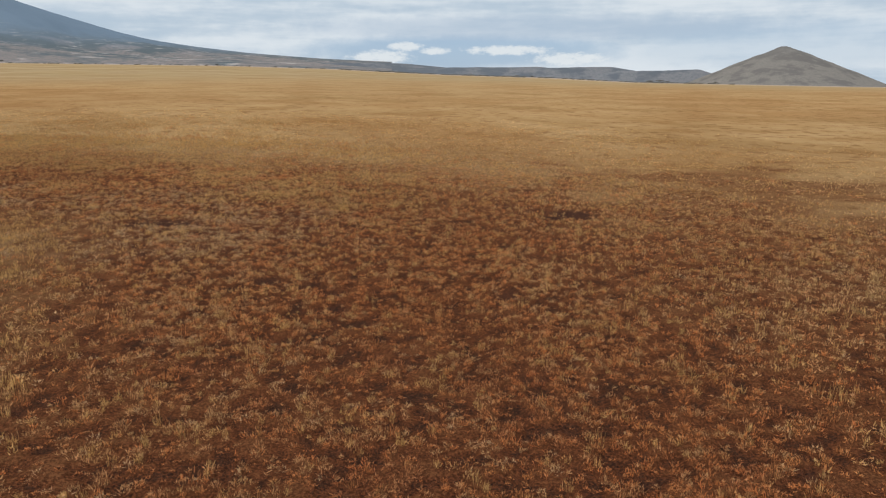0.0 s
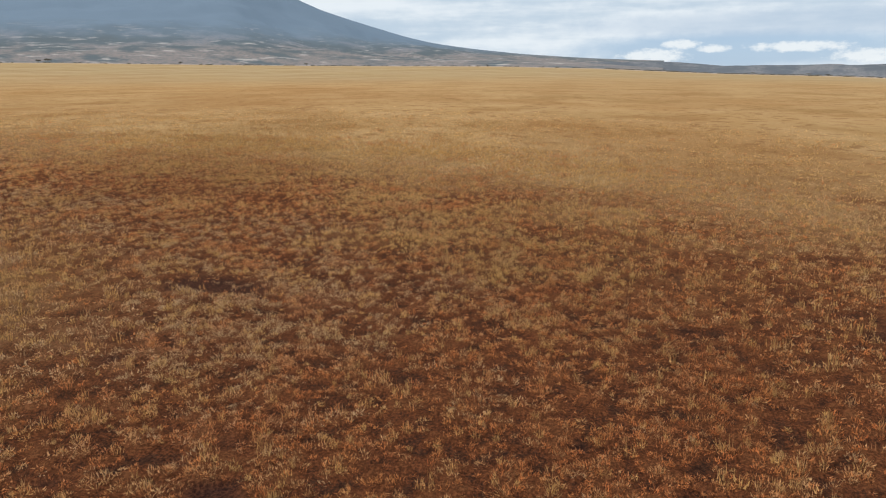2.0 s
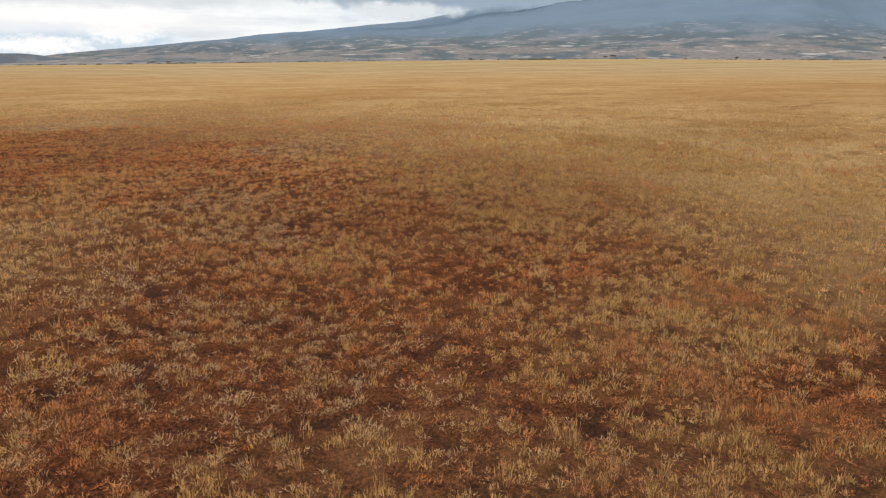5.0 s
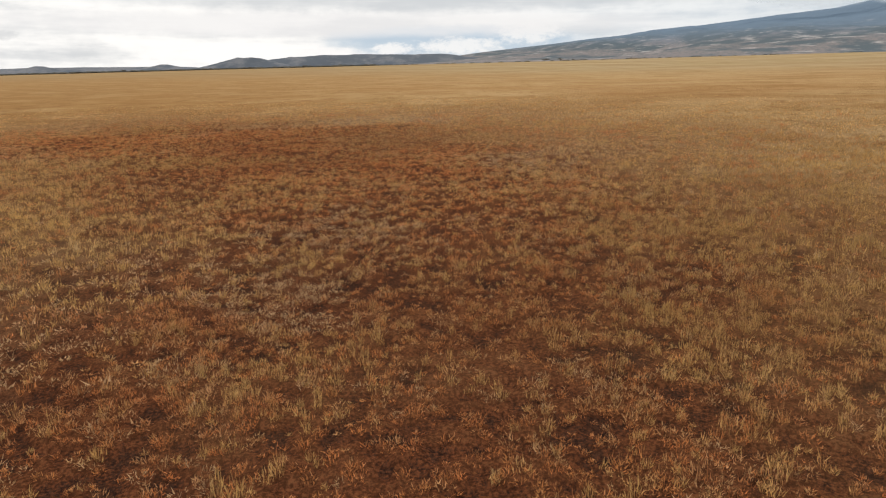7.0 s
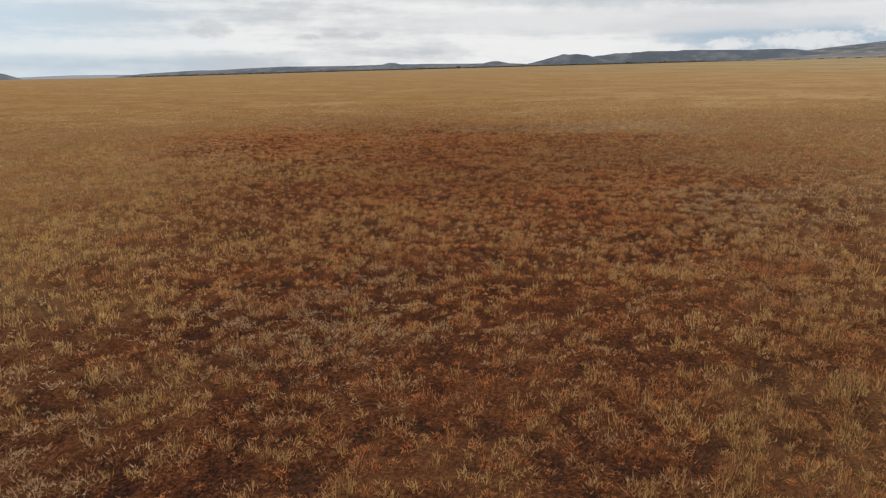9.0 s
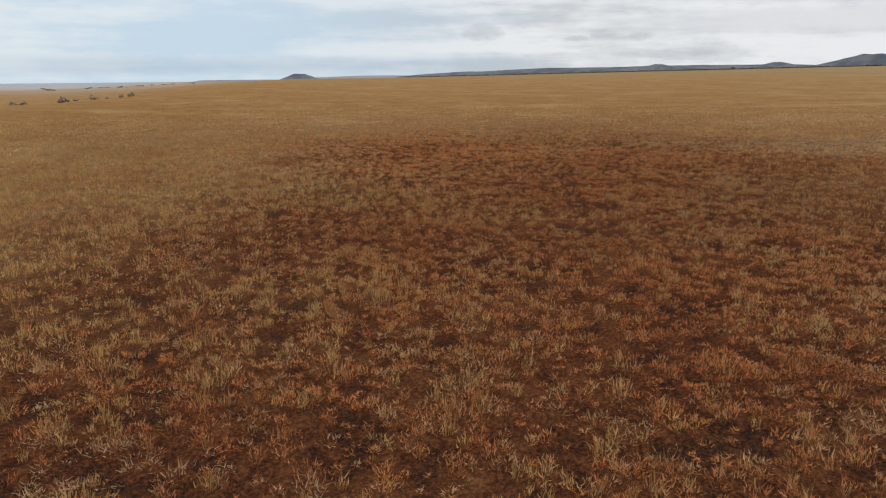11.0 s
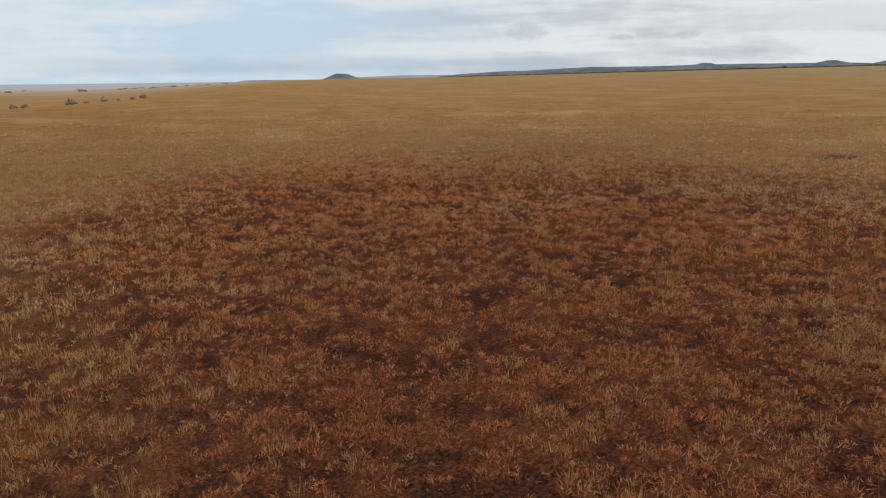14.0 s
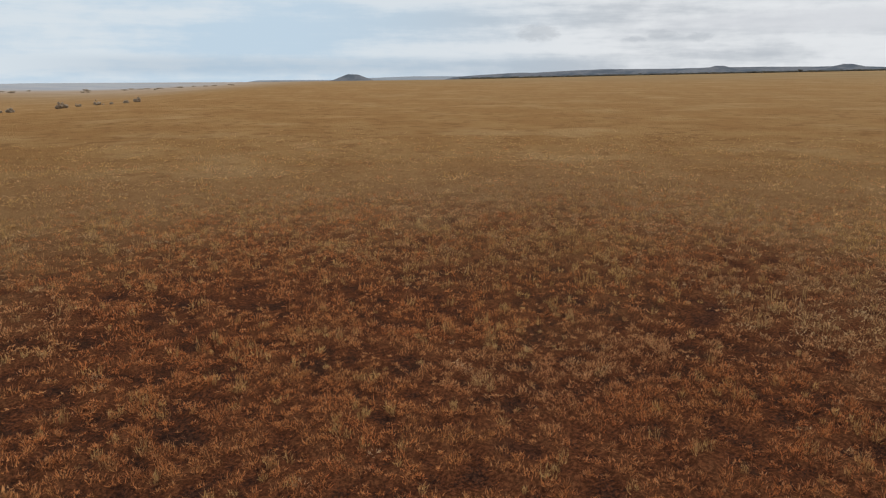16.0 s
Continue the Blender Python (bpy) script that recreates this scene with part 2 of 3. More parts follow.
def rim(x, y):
    """1 on the pale bare margin below the mountain and, as haze put into the colour, where the plain drops away on its
    open side.
    """
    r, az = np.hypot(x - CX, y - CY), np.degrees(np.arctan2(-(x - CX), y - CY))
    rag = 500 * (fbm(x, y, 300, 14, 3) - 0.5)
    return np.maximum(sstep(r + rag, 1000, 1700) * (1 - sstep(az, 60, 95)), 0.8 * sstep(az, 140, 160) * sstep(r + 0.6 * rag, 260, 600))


def haze_lowland(x, y):
    """1 on the far lowland on the open side, tinted grey-blue for distance haze."""
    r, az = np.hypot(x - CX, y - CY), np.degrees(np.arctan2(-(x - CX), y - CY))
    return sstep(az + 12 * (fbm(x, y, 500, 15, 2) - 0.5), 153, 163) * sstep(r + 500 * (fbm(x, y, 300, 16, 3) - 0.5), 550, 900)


def cushion(x, y):
    """0 in the trodden gaps, 1 on the cushions of a tussock sward."""
    wob = 0.25 * (vnoise(x, y, 0.9, 8) - 0.5)
    return sstep(0.62 * vnoise(x + wob, y - wob, 0.30, 9) + 0.38 * vnoise(0.8 * x - 0.6 * y, 0.6 * x + 0.8 * y, 0.20, 10), 0.36, 0.58)


def relief(x, y):
    """Small unevenness of the trodden ground."""
    return ((fbm(x, y, 0.8, 3, 2) - 0.5) * 0.10 + 0.07 * (cushion(x, y) - 0.4)) * (1 - sstep(off_track(x, y), 30, 60))


# ---------------------------------------------------------------- materials
def material(name, rough=0.9):
    m = bpy.data.materials.new(name)
    m.use_nodes = True
    n, l = m.node_tree.nodes, m.node_tree.links
    b = n["Principled BSDF"]
    b.inputs["Roughness"].default_value = rough
    b.inputs["Specular IOR Level"].default_value = 0.0
    return m, n, l, b


def dry_sheen(b, weight):
    """Dry stalks gleam when seen along the ground."""
    b.inputs["Sheen Weight"].default_value = weight
    b.inputs["Sheen Roughness"].default_value = 0.42
    b.inputs["Sheen Tint"].default_value = (1.0, 0.67, 0.34, 1)


def attr(n, name):
    a = n.new("ShaderNodeAttribute")
    a.attribute_name = name
    return a.outputs["Fac"]


def bump(n, l, b, height, strength, distance):
    k = n.new("ShaderNodeBump")
    k.inputs["Strength"].default_value, k.inputs["Distance"].default_value = strength, distance
    l.new(height, k.inputs["Height"])
    l.new(k.outputs[0], b.inputs["Normal"])


def ground_material():
    m, n, l, b = material("dry_grass_ground", 0.95)
    pos = n.new("ShaderNodeNewGeometry").outputs["Position"]
    fleck = tex_noise(n, l, pos, 24.0, 4.0, 0.75)
    fine = tex_noise(n, l, pos, 17.0, 5.0, 0.75)
    mid = tex_noise(n, l, pos, 2.4, 3.0, 0.55)
    clump = tex_noise(n, l, pos, 0.9, 3.0, 0.55)
    big = tex_noise(n, l, pos, 0.16, 4.0, 0.55)
    wide = tex_noise(n, l, pos, 0.02, 4.0, 0.55)
    # dark soil in the gaps, dead leaves over it, dry tops on the tussocks
    v = op(n, l, "ADD", op(n, l, "ADD", op(n, l, "MULTIPLY", mid, 0.22), op(n, l, "MULTIPLY", fleck, 0.58)), op(n, l, "MULTIPLY", clump, 0.20))
    v = op(n, l, "ADD", v, op(n, l, "MULTIPLY", attr(n, "away"), 0.12))
    soil = mix(n, l, ramp(n, l, fine, 0.40, 0.60), (0.026, 0.014, 0.011), (0.092, 0.042, 0.025))
    litter = mix(n, l, ramp(n, l, fine, 0.42, 0.60), (0.078, 0.026, 0.012), (0.21, 0.071, 0.030))
    tan = mix(n, l, ramp(n, l, fine, 0.40, 0.60), (0.175, 0.087, 0.038), (0.350, 0.206, 0.095))
    grey = mix(n, l, ramp(n, l, fine, 0.40, 0.60), (0.182, 0.101, 0.052), (0.364, 0.231, 0.126))
    tops = mix(n, l, attr(n, "rust"), mix(n, l, attr(n, "bleached"), tan, grey), mix(n, l, 0.6, litter, tan))
    v = op(n, l, "ADD", v, op(n, l, "MULTIPLY", op(n, l, "SUBTRACT", attr(n, "sward"), 0.5), 0.10))
    col = mix(n, l, ramp(n, l, v, 0.42, 0.50), soil, litter)
    col = mix(n, l, op(n, l, "MULTIPLY", ramp(n, l, v, 0.47, 0.60), op(n, l, "ADD", 0.25, op(n, l, "MULTIPLY", attr(n, "away"), 0.65))), col, tops)
    gold = mix(n, l, ramp(n, l, big, 0.25, 0.78), (0.356, 0.216, 0.092), (0.440, 0.288, 0.140))
    patch = tex_noise(n, l, pos, 0.045, 3.0, 0.6)
    drift = tex_noise(n, l, pos, 0.075, 3.0, 0.6)          # drifts of browner, redder and paler growth, some paces across
    far_drift = tex_noise(n, l, pos, 0.019, 3.0, 0.6)
    gold = mix(n, l, op(n, l, "MULTIPLY", ramp(n, l, patch, 0.46, 0.64), 0.5), gold, (0.240, 0.136, 0.052))
    gold = mix(n, l, op(n, l, "MULTIPLY", ramp(n, l, v, 0.50, 0.42), 0.75), gold, (0.160, 0.068, 0.026))
    gold = mix(n, l, op(n, l, "MULTIPLY", ramp(n, l, wide, 0.44, 0.60), 0.6), gold, (0.320, 0.172, 0.068))
    # brown stands in for backlit grass seen on its shaded side
    brown = mix(n, l, ramp(n, l, big, 0.25, 0.78), (0.272, 0.144, 0.054), (0.352, 0.208, 0.086))
    brown = mix(n, l, op(n, l, "MULTIPLY", ramp(n, l, v, 0.50, 0.42), 0.75), brown, (0.096, 0.040, 0.018))
    gold = mix(n, l, attr(n, "backlit_ochre"), gold, brown)
    gap = tex_noise(n, l, pos, 0.62, 3.0, 0.6)            # darker brown flecks at random, a pace or two across
    gold = mix(n, l, op(n, l, "MULTIPLY", ramp(n, l, gap, 0.53, 0.63), 0.6), gold, (0.17, 0.08, 0.032))
    gold = mix(n, l, op(n, l, "MULTIPLY", ramp(n, l, drift, 0.52, 0.66), 0.55), gold, (0.26, 0.135, 0.05))
    gold = mix(n, l, op(n, l, "MULTIPLY", ramp(n, l, drift, 0.46, 0.34), 0.35), gold, (0.45, 0.30, 0.145))
    col = mix(n, l, op(n, l, "MULTIPLY", attr(n, "straw"), op(n, l, "ADD", 0.15, op(n, l, "MULTIPLY", attr(n, "away"), 0.75))), col, gold)
    # haze over the far plain is painted here: paler, then greyer with distance
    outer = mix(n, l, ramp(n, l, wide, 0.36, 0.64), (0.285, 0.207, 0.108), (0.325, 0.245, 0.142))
    outer = mix(n, l, op(n, l, "MULTIPLY", attr(n, "backlit_ochre"), 0.75), outer, (0.255, 0.162, 0.079))
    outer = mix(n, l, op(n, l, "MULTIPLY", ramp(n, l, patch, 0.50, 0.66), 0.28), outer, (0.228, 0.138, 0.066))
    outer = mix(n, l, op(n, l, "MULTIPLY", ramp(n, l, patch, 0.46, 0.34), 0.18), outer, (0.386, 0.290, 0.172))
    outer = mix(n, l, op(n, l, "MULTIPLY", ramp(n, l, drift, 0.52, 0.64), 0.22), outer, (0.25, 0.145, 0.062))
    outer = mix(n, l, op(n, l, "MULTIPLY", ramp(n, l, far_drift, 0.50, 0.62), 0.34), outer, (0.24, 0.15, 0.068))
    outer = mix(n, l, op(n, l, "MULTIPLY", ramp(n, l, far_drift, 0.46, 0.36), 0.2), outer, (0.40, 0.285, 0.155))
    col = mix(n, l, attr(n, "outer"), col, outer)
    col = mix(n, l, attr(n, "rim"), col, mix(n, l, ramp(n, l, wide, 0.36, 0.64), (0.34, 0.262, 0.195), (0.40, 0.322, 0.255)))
    col = mix(n, l, attr(n, "haze_lowland"), col, mix(n, l, ramp(n, l, wide, 0.36, 0.64), (0.30, 0.312, 0.328), (0.37, 0.365, 0.36)))
    col = mix(n, l, op(n, l, "MULTIPLY", attr(n, "bare"), 0.85), col, mix(n, l, ramp(n, l, fine, 0.4, 0.65), (0.026, 0.014, 0.013), (0.095, 0.042, 0.028)))
    l.new(col, b.inputs["Base Color"])
    bump(n, l, b, op(n, l, "ADD", mid, op(n, l, "ADD", op(n, l, "MULTIPLY", fleck, 0.6), op(n, l, "MULTIPLY", fine, 0.4))), 1.0, 0.16)
    return m


def grass_material(name, low, high, red, amount, yellow):
    """Dead blades: bleached tips over red-brown sheaths, darkened at the foot for shade among the stalks; each blade
    and each tussock differs, and whole patches lean to red-brown. A sheaf is shaded as a dome.
    """
    m, n, l, b = material(name, 0.85)
    dry_sheen(b, 0.8)
    g = n.new("ShaderNodeNewGeometry")
    big = tex_noise(n, l, g.outputs["Position"], 0.3, 3.0, 0.55)
    tone = attr(n, "tone")
    col = mix(n, l, op(n, l, "ADD", op(n, l, "MULTIPLY", g.outputs["Random Per Island"], 0.38), op(n, l, "MULTIPLY", tone, 0.62)), low, high)
    col = mix(n, l, op(n, l, "MULTIPLY", ramp(n, l, op(n, l, "ADD", op(n, l, "MULTIPLY", big, 0.7), op(n, l, "MULTIPLY", tone, 0.3)), 0.42, 0.62), amount), col, red)
    hue = tex_noise(n, l, g.outputs["Position"], 0.5, 4.0, 0.65)
    col = mix(n, l, op(n, l, "MULTIPLY", ramp(n, l, hue, 0.53, 0.63), yellow), col, (0.74, 0.445, 0.145))
    col = mix(n, l, op(n, l, "MULTIPLY", ramp(n, l, hue, 0.47, 0.37), 0.7), col, (0.58, 0.172, 0.058))
    patch = tex_noise(n, l, g.outputs["Position"], 0.045, 3.0, 0.6)
    col = mix(n, l, op(n, l, "MULTIPLY", ramp(n, l, patch, 0.46, 0.64), 0.35), col, tuple(0.8 * v for v in low))
    drift = tex_noise(n, l, g.outputs["Position"], 0.075, 3.0, 0.6)          # drifts of browner, redder and paler growth, some paces across
    col = mix(n, l, op(n, l, "MULTIPLY", ramp(n, l, drift, 0.52, 0.66), 0.4), col, (0.42, 0.215, 0.08))
    col = mix(n, l, op(n, l, "MULTIPLY", ramp(n, l, drift, 0.46, 0.34), 0.35), col, (0.74, 0.51, 0.265))
    # root shade and red-brown sheaths share this dark foot colour
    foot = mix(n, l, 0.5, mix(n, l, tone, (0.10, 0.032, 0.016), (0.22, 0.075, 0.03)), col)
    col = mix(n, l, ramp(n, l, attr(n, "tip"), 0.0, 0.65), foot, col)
    l.new(col, b.inputs["Base Color"])
    dome = n.new("ShaderNodeAttribute")
    dome.attribute_name = "dome"
    up = n.new("ShaderNodeVectorMath")
    up.operation = "MULTIPLY_ADD"
    l.new(g.outputs["Normal"], up.inputs[0])
    up.inputs[1].default_value = (0.35, 0.35, 0.35)
    l.new(dome.outputs["Vector"], up.inputs[2])
    nm = n.new("ShaderNodeVectorMath")
    nm.operation = "NORMALIZE"
    l.new(up.outputs[0], nm.inputs[0])
    l.new(nm.outputs[0], b.inputs["Normal"])
    thin = n.new("ShaderNodeBsdfTranslucent")           # light shines through the dry leaf
    l.new(col, thin.inputs[0])
    both = n.new("ShaderNodeMixShader")
    both.inputs[0].default_value = 0.35
    l.new(b.outputs[0], both.inputs[1])
    l.new(thin.outputs[0], both.inputs[2])
    l.new(both.outputs[0], n["Material Output"].inputs[0])
    return m


def slope_material(name, dark, mid_col, pale, top, z_lo, z_hi, scale=0.006, streaks=0.6, layers=4.0, foot_z=0.0):
    m, n, l, b = material(name, 1.0)
    pos = n.new("ShaderNodeNewGeometry").outputs["Position"]
    mp = n.new("ShaderNodeMapping")
    mp.inputs["Scale"].default_value = (1, 1, layers)
    l.new(pos, mp.inputs[0])
    a = tex_noise(n, l, mp.outputs[0], scale, 5.0, 0.6)
    thin = n.new("ShaderNodeMapping")          # terraces and bare ledges, long and thin along the slope
    thin.inputs["Scale"].default_value = (1, 1, layers * 5)
    l.new(pos, thin.inputs[0])
    c = tex_noise(n, l, thin.outputs[0], scale * 2.2, 3.0, 0.55)
    d = tex_noise(n, l, pos, scale * 12, 3.0, 0.7)
    sep = n.new("ShaderNodeSeparateXYZ")
    l.new(pos, sep.inputs[0])
    bushy = op(n, l, "ADD", a, op(n, l, "MULTIPLY", op(n, l, "SUBTRACT", foot_z, sep.outputs[2]), 0.0016))      # barer towards the foot
    col = mix(n, l, ramp(n, l, bushy, 0.43, 0.59), dark, mid_col)
    col = mix(n, l, op(n, l, "MULTIPLY", ramp(n, l, d, 0.44, 0.64), 0.6), col, dark)
    col = mix(n, l, op(n, l, "MULTIPLY", ramp(n, l, c, 0.55, 0.74), streaks), col, pale)
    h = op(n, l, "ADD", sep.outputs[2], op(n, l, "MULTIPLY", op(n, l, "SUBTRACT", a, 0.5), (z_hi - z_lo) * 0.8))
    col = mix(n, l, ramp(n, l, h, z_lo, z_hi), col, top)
    l.new(col, b.inputs["Base Color"])
    return m


M_GROUND = ground_material()
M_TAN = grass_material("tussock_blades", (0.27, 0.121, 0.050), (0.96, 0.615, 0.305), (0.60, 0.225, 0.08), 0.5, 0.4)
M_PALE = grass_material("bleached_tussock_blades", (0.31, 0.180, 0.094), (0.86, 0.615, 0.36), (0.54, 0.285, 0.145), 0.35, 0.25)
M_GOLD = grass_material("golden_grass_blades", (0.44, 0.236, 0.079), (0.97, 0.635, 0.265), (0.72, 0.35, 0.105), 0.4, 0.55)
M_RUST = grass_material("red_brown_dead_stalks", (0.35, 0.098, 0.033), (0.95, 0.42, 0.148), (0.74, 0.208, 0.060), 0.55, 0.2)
# distance haze is put into the mountain's colours, bluest on the upper slope
M_SLOPE = slope_material("haze_tinted_slope", (0.090, 0.108, 0.118), (0.190, 0.170, 0.163), (0.37, 0.345, 0.325), (0.128, 0.174, 0.226), 80, 230, 0.0075, 0.8, 1.3, 95.0)
# ridge colours are lifted and blued, with some distance haze mixed in
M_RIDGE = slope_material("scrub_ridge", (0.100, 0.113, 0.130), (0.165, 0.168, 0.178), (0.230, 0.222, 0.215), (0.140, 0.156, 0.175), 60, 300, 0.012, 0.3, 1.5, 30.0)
M_CONE = slope_material("stony_hill", (0.125, 0.118, 0.112), (0.180, 0.168, 0.152), (0.230, 0.210, 0.185), (0.165, 0.160, 0.152), 20, 200, 0.02, 0.3, 0.8, 40.0)
# paler copy of the ridge material, its haze painted into the base colours
M_HAZY = slope_material("haze_tinted_rise", (0.215, 0.240, 0.265), (0.270, 0.285, 0.300), (0.320, 0.325, 0.330), (0.250, 0.270, 0.290), 60, 300, 0.012, 0.3, 1.5, 30.0)
M_BUSH, _n, _l, _b = material("dark_scrub", 0.9)
_c = tex_noise(_n, _l, _n.new("ShaderNodeNewGeometry").outputs["Position"], 0.6, 3.0)
_l.new(mix(_n, _l, _c, (0.06, 0.062, 0.055), (0.13, 0.12, 0.10)), _b.inputs["Base Color"])
M_SHRUB, _n, _l, _b = material("grey_brown_shrub", 0.9)
_c = tex_noise(_n, _l, _n.new("ShaderNodeNewGeometry").outputs["Position"], 1.2, 3.0)
_l.new(mix(_n, _l, _c, (0.21, 0.16, 0.11), (0.36, 0.28, 0.195)), _b.inputs["Base Color"])
M_BARK, _n, _l, _b = material("grey_bark", 0.9)
_c = tex_noise(_n, _l, _n.new("ShaderNodeNewGeometry").outputs["Position"], 3.0, 3.0)
_l.new(mix(_n, _l, _c, (0.06, 0.045, 0.035), (0.13, 0.10, 0.08)), _b.inputs["Base Color"])


# ---------------------------------------------------------------- mesh helpers
def mesh_from(name, verts, faces, mat, smooth=False):
    """verts: n x 3; faces: m x 3 or m x 4, all alike."""
    me = bpy.data.meshes.new(name)
    faces = np.asarray(faces, np.int32)
    k = faces.shape[1]
    me.vertices.add(len(verts))
    me.vertices.foreach_set("co", np.asarray(verts, np.float32).ravel())
    me.loops.add(faces.size)
    me.loops.foreach_set("vertex_index", faces.ravel())
    me.polygons.add(len(faces))
    me.polygons.foreach_set("loop_start", np.arange(0, faces.size, k, dtype=np.int32))
    me.polygons.foreach_set("use_smooth", np.full(len(faces), smooth))
    me.update(calc_edges=True)
    me.validate()
    if mat:
        me.materials.append(mat)
    return me


def grid_faces(nu, nv):
    i = np.arange(nu - 1)[:, None] * nv + np.arange(nv - 1)[None, :]
    return np.stack([i, i + nv, i + nv + 1, i + 1], -1).reshape(-1, 4)


def polar(az, r):
    """A far place by its bearing from the run of the track that looks that way."""
    a = np.radians(az)
    ox, oy = np.interp(az, (0, 60, 90, 125, 160), (0, -5, -14, -45, -48)), np.interp(az, (0, 60, 90, 125, 160), (6, 38, 48, 46, 42))
    return ox - r * np.sin(a), oy + r * np.cos(a)


# ---------------------------------------------------------------- ground: one sheet to the horizon
def lines(lo, hi, step, reach):
    inner = np.arange(lo, hi + 1e-6, step)
    out, s, v = [], step, 0.0
    while v < reach:
        s *= 1.13
        v += s
        out.append(v)
    out = np.array(out)
    return np.concatenate([lo - out[::-1], inner, hi + out])


gx, gy = lines(-86.0, 16.0, 0.2, 4450.0), lines(10.0, 60.0, 0.2, 4450.0)
GX, GY = np.meshgrid(gx, gy, indexing="ij")
GX, GY = GX.ravel(), GY.ravel()
GZ = land(GX, GY) + relief(GX, GY) * (1 - 0.8 * bare(GX, GY)) - 0.07 * bare(GX, GY) + 0.25 * (fbm(GX, GY, 14, 90, 2) - 0.5) * (1 - sstep(np.hypot(GX - CX, GY - CY), 200, 700))
ground_mesh = mesh_from("ground", np.stack([GX, GY, GZ], 1), grid_faces(len(gx), len(gy)), M_GROUND, True)
GR = np.hypot(GX - CX, GY - CY)
for key, val in (("straw", straw(GX, GY)), ("rust", rust(GX, GY)), ("bare", bare(GX, GY)), ("sward", cushion(GX, GY)), ("backlit_ochre", backlit_ochre(GX, GY)), ("bleached", bleached(GX, GY)), ("away", sstep(off_track(GX, GY) + 5 * (fbm(GX, GY, 5, 19, 3) - 0.5), 4, 22) * (1 - 0.7 * spots(GX, GY, GRAZED_AT[:2], 43))), ("outer", sstep(GR + 200 * (fbm(GX, GY, 180, 12, 2) - 0.5), 60, 600)),
                 ("rim", rim(GX, GY)), ("haze_lowland", haze_lowland(GX, GY))):
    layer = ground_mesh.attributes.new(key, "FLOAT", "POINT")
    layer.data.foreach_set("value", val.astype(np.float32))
tagged(new("ground", ground_mesh), "dry tussocky savanna plain with open soil patches", "ground", kind="structure")


# ---------------------------------------------------------------- mountain, ridges and hills
def volcano():
    """The long flank of a great mountain: steep towards its hidden top, drawn out at its foot."""
    az, rr = np.linspace(0.0, 100.0, 320), np.linspace(2000, 4420, 95)
    A, Rr = np.meshgrid(az, rr, indexing="ij")
    right = 0.84 + 0.62 * np.exp(0.094 * (A - 5.5))
    left = 4.15 + (61.0 - A) * np.where(A > 61, 0.108, 0.16)
    S = -np.log(np.exp(-3.0 * np.minimum(right, 20)) + np.exp(-3.0 * left)) / 3.0
    S = np.minimum(S, 9.0)
    S = S * (1 - sstep(A, 86, 100)) + 0.1 * sstep(A, 86, 100)
    X, Y = polar(A, Rr)
    u = (Rr - 2000) / 2300
    base = np.tan(np.radians(np.interp(A, RISE_AZ, RISE))) * Rr + 5.2
    top = 4300 * np.tan(np.radians(S)) + 5.2
    g = np.minimum(u, 1) ** 1.25
    Z = base * (1 - g) + top * g
    lump = fbm(X, Y, 420, 8, 5) - 0.5
    Z = Z + lump * 95 * np.clip(u * 3, 0, 1) * np.clip((S - 0.9) / 2, 0.1, 1) * np.clip((1 - u) * 4, 0.25, 1) - 12 * (1 - np.clip(u * 10, 0, 1)) - 12000 * np.maximum(u - 1, 0) ** 2
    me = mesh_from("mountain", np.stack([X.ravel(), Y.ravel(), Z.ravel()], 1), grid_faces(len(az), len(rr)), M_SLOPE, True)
    return tagged(new("mountain", me), "hazy blue-grey volcanic mountainside with scrub and pale terraces", "mountain", kind="structure")


def mound(name, az, dist, half_deg, top_el, power, label, mat, depth=0.6, flat=0.0, seed=1, lump=0.16):
    """One hill: an oval mound whose flanks follow (1 - rho) ** power, with a flattened top where asked."""
    hw = dist * math.tan(radians(half_deg))
    cx, cy = polar(az, dist)
    foot = float(land(np.array([cx]), np.array([cy]))[0])
    H = 5.2 + dist * math.tan(radians(top_el)) - foot
    nr, na = 40, 120
    rho, th = np.linspace(0, 1.12, nr), np.linspace(0, 2 * np.pi, na)
    Rh, Th = np.meshgrid(rho, th, indexing="ij")
    a = radians(az)
    tx, ty, rx, ry = math.cos(a), math.sin(a), -math.sin(a), math.cos(a)
    u, v = Rh * np.cos(Th) * hw, Rh * np.sin(Th) * hw * depth
    X, Y = cx + u * tx + v * rx, cy + u * ty + v * ry
    prof = np.clip(1 - np.clip((Rh - flat) / (1 - flat), 0, 1), 0, 1) ** power
    n1 = fbm(X, Y, hw * 0.35, seed, 5) - 0.5
    Z = foot - 3 + (H + 3) * prof * (1 + lump * 2 * n1 * np.clip(Rh * 4, 0, 1)) - 14 * sstep(Rh, 0.97, 1.12)
    me = mesh_from(name, np.stack([X.ravel(), Y.ravel(), Z.ravel()], 1), grid_faces(nr, na), mat, True)
    return tagged(new(name, me), label, "hill", kind="structure")


volcano()
mound("conical_hill", -28.9, 2300, 6.9, 2.15, 1.02, "steep conical stony hill standing alone on the plain", M_CONE, 1.0, 0.035, 4, 0.13)
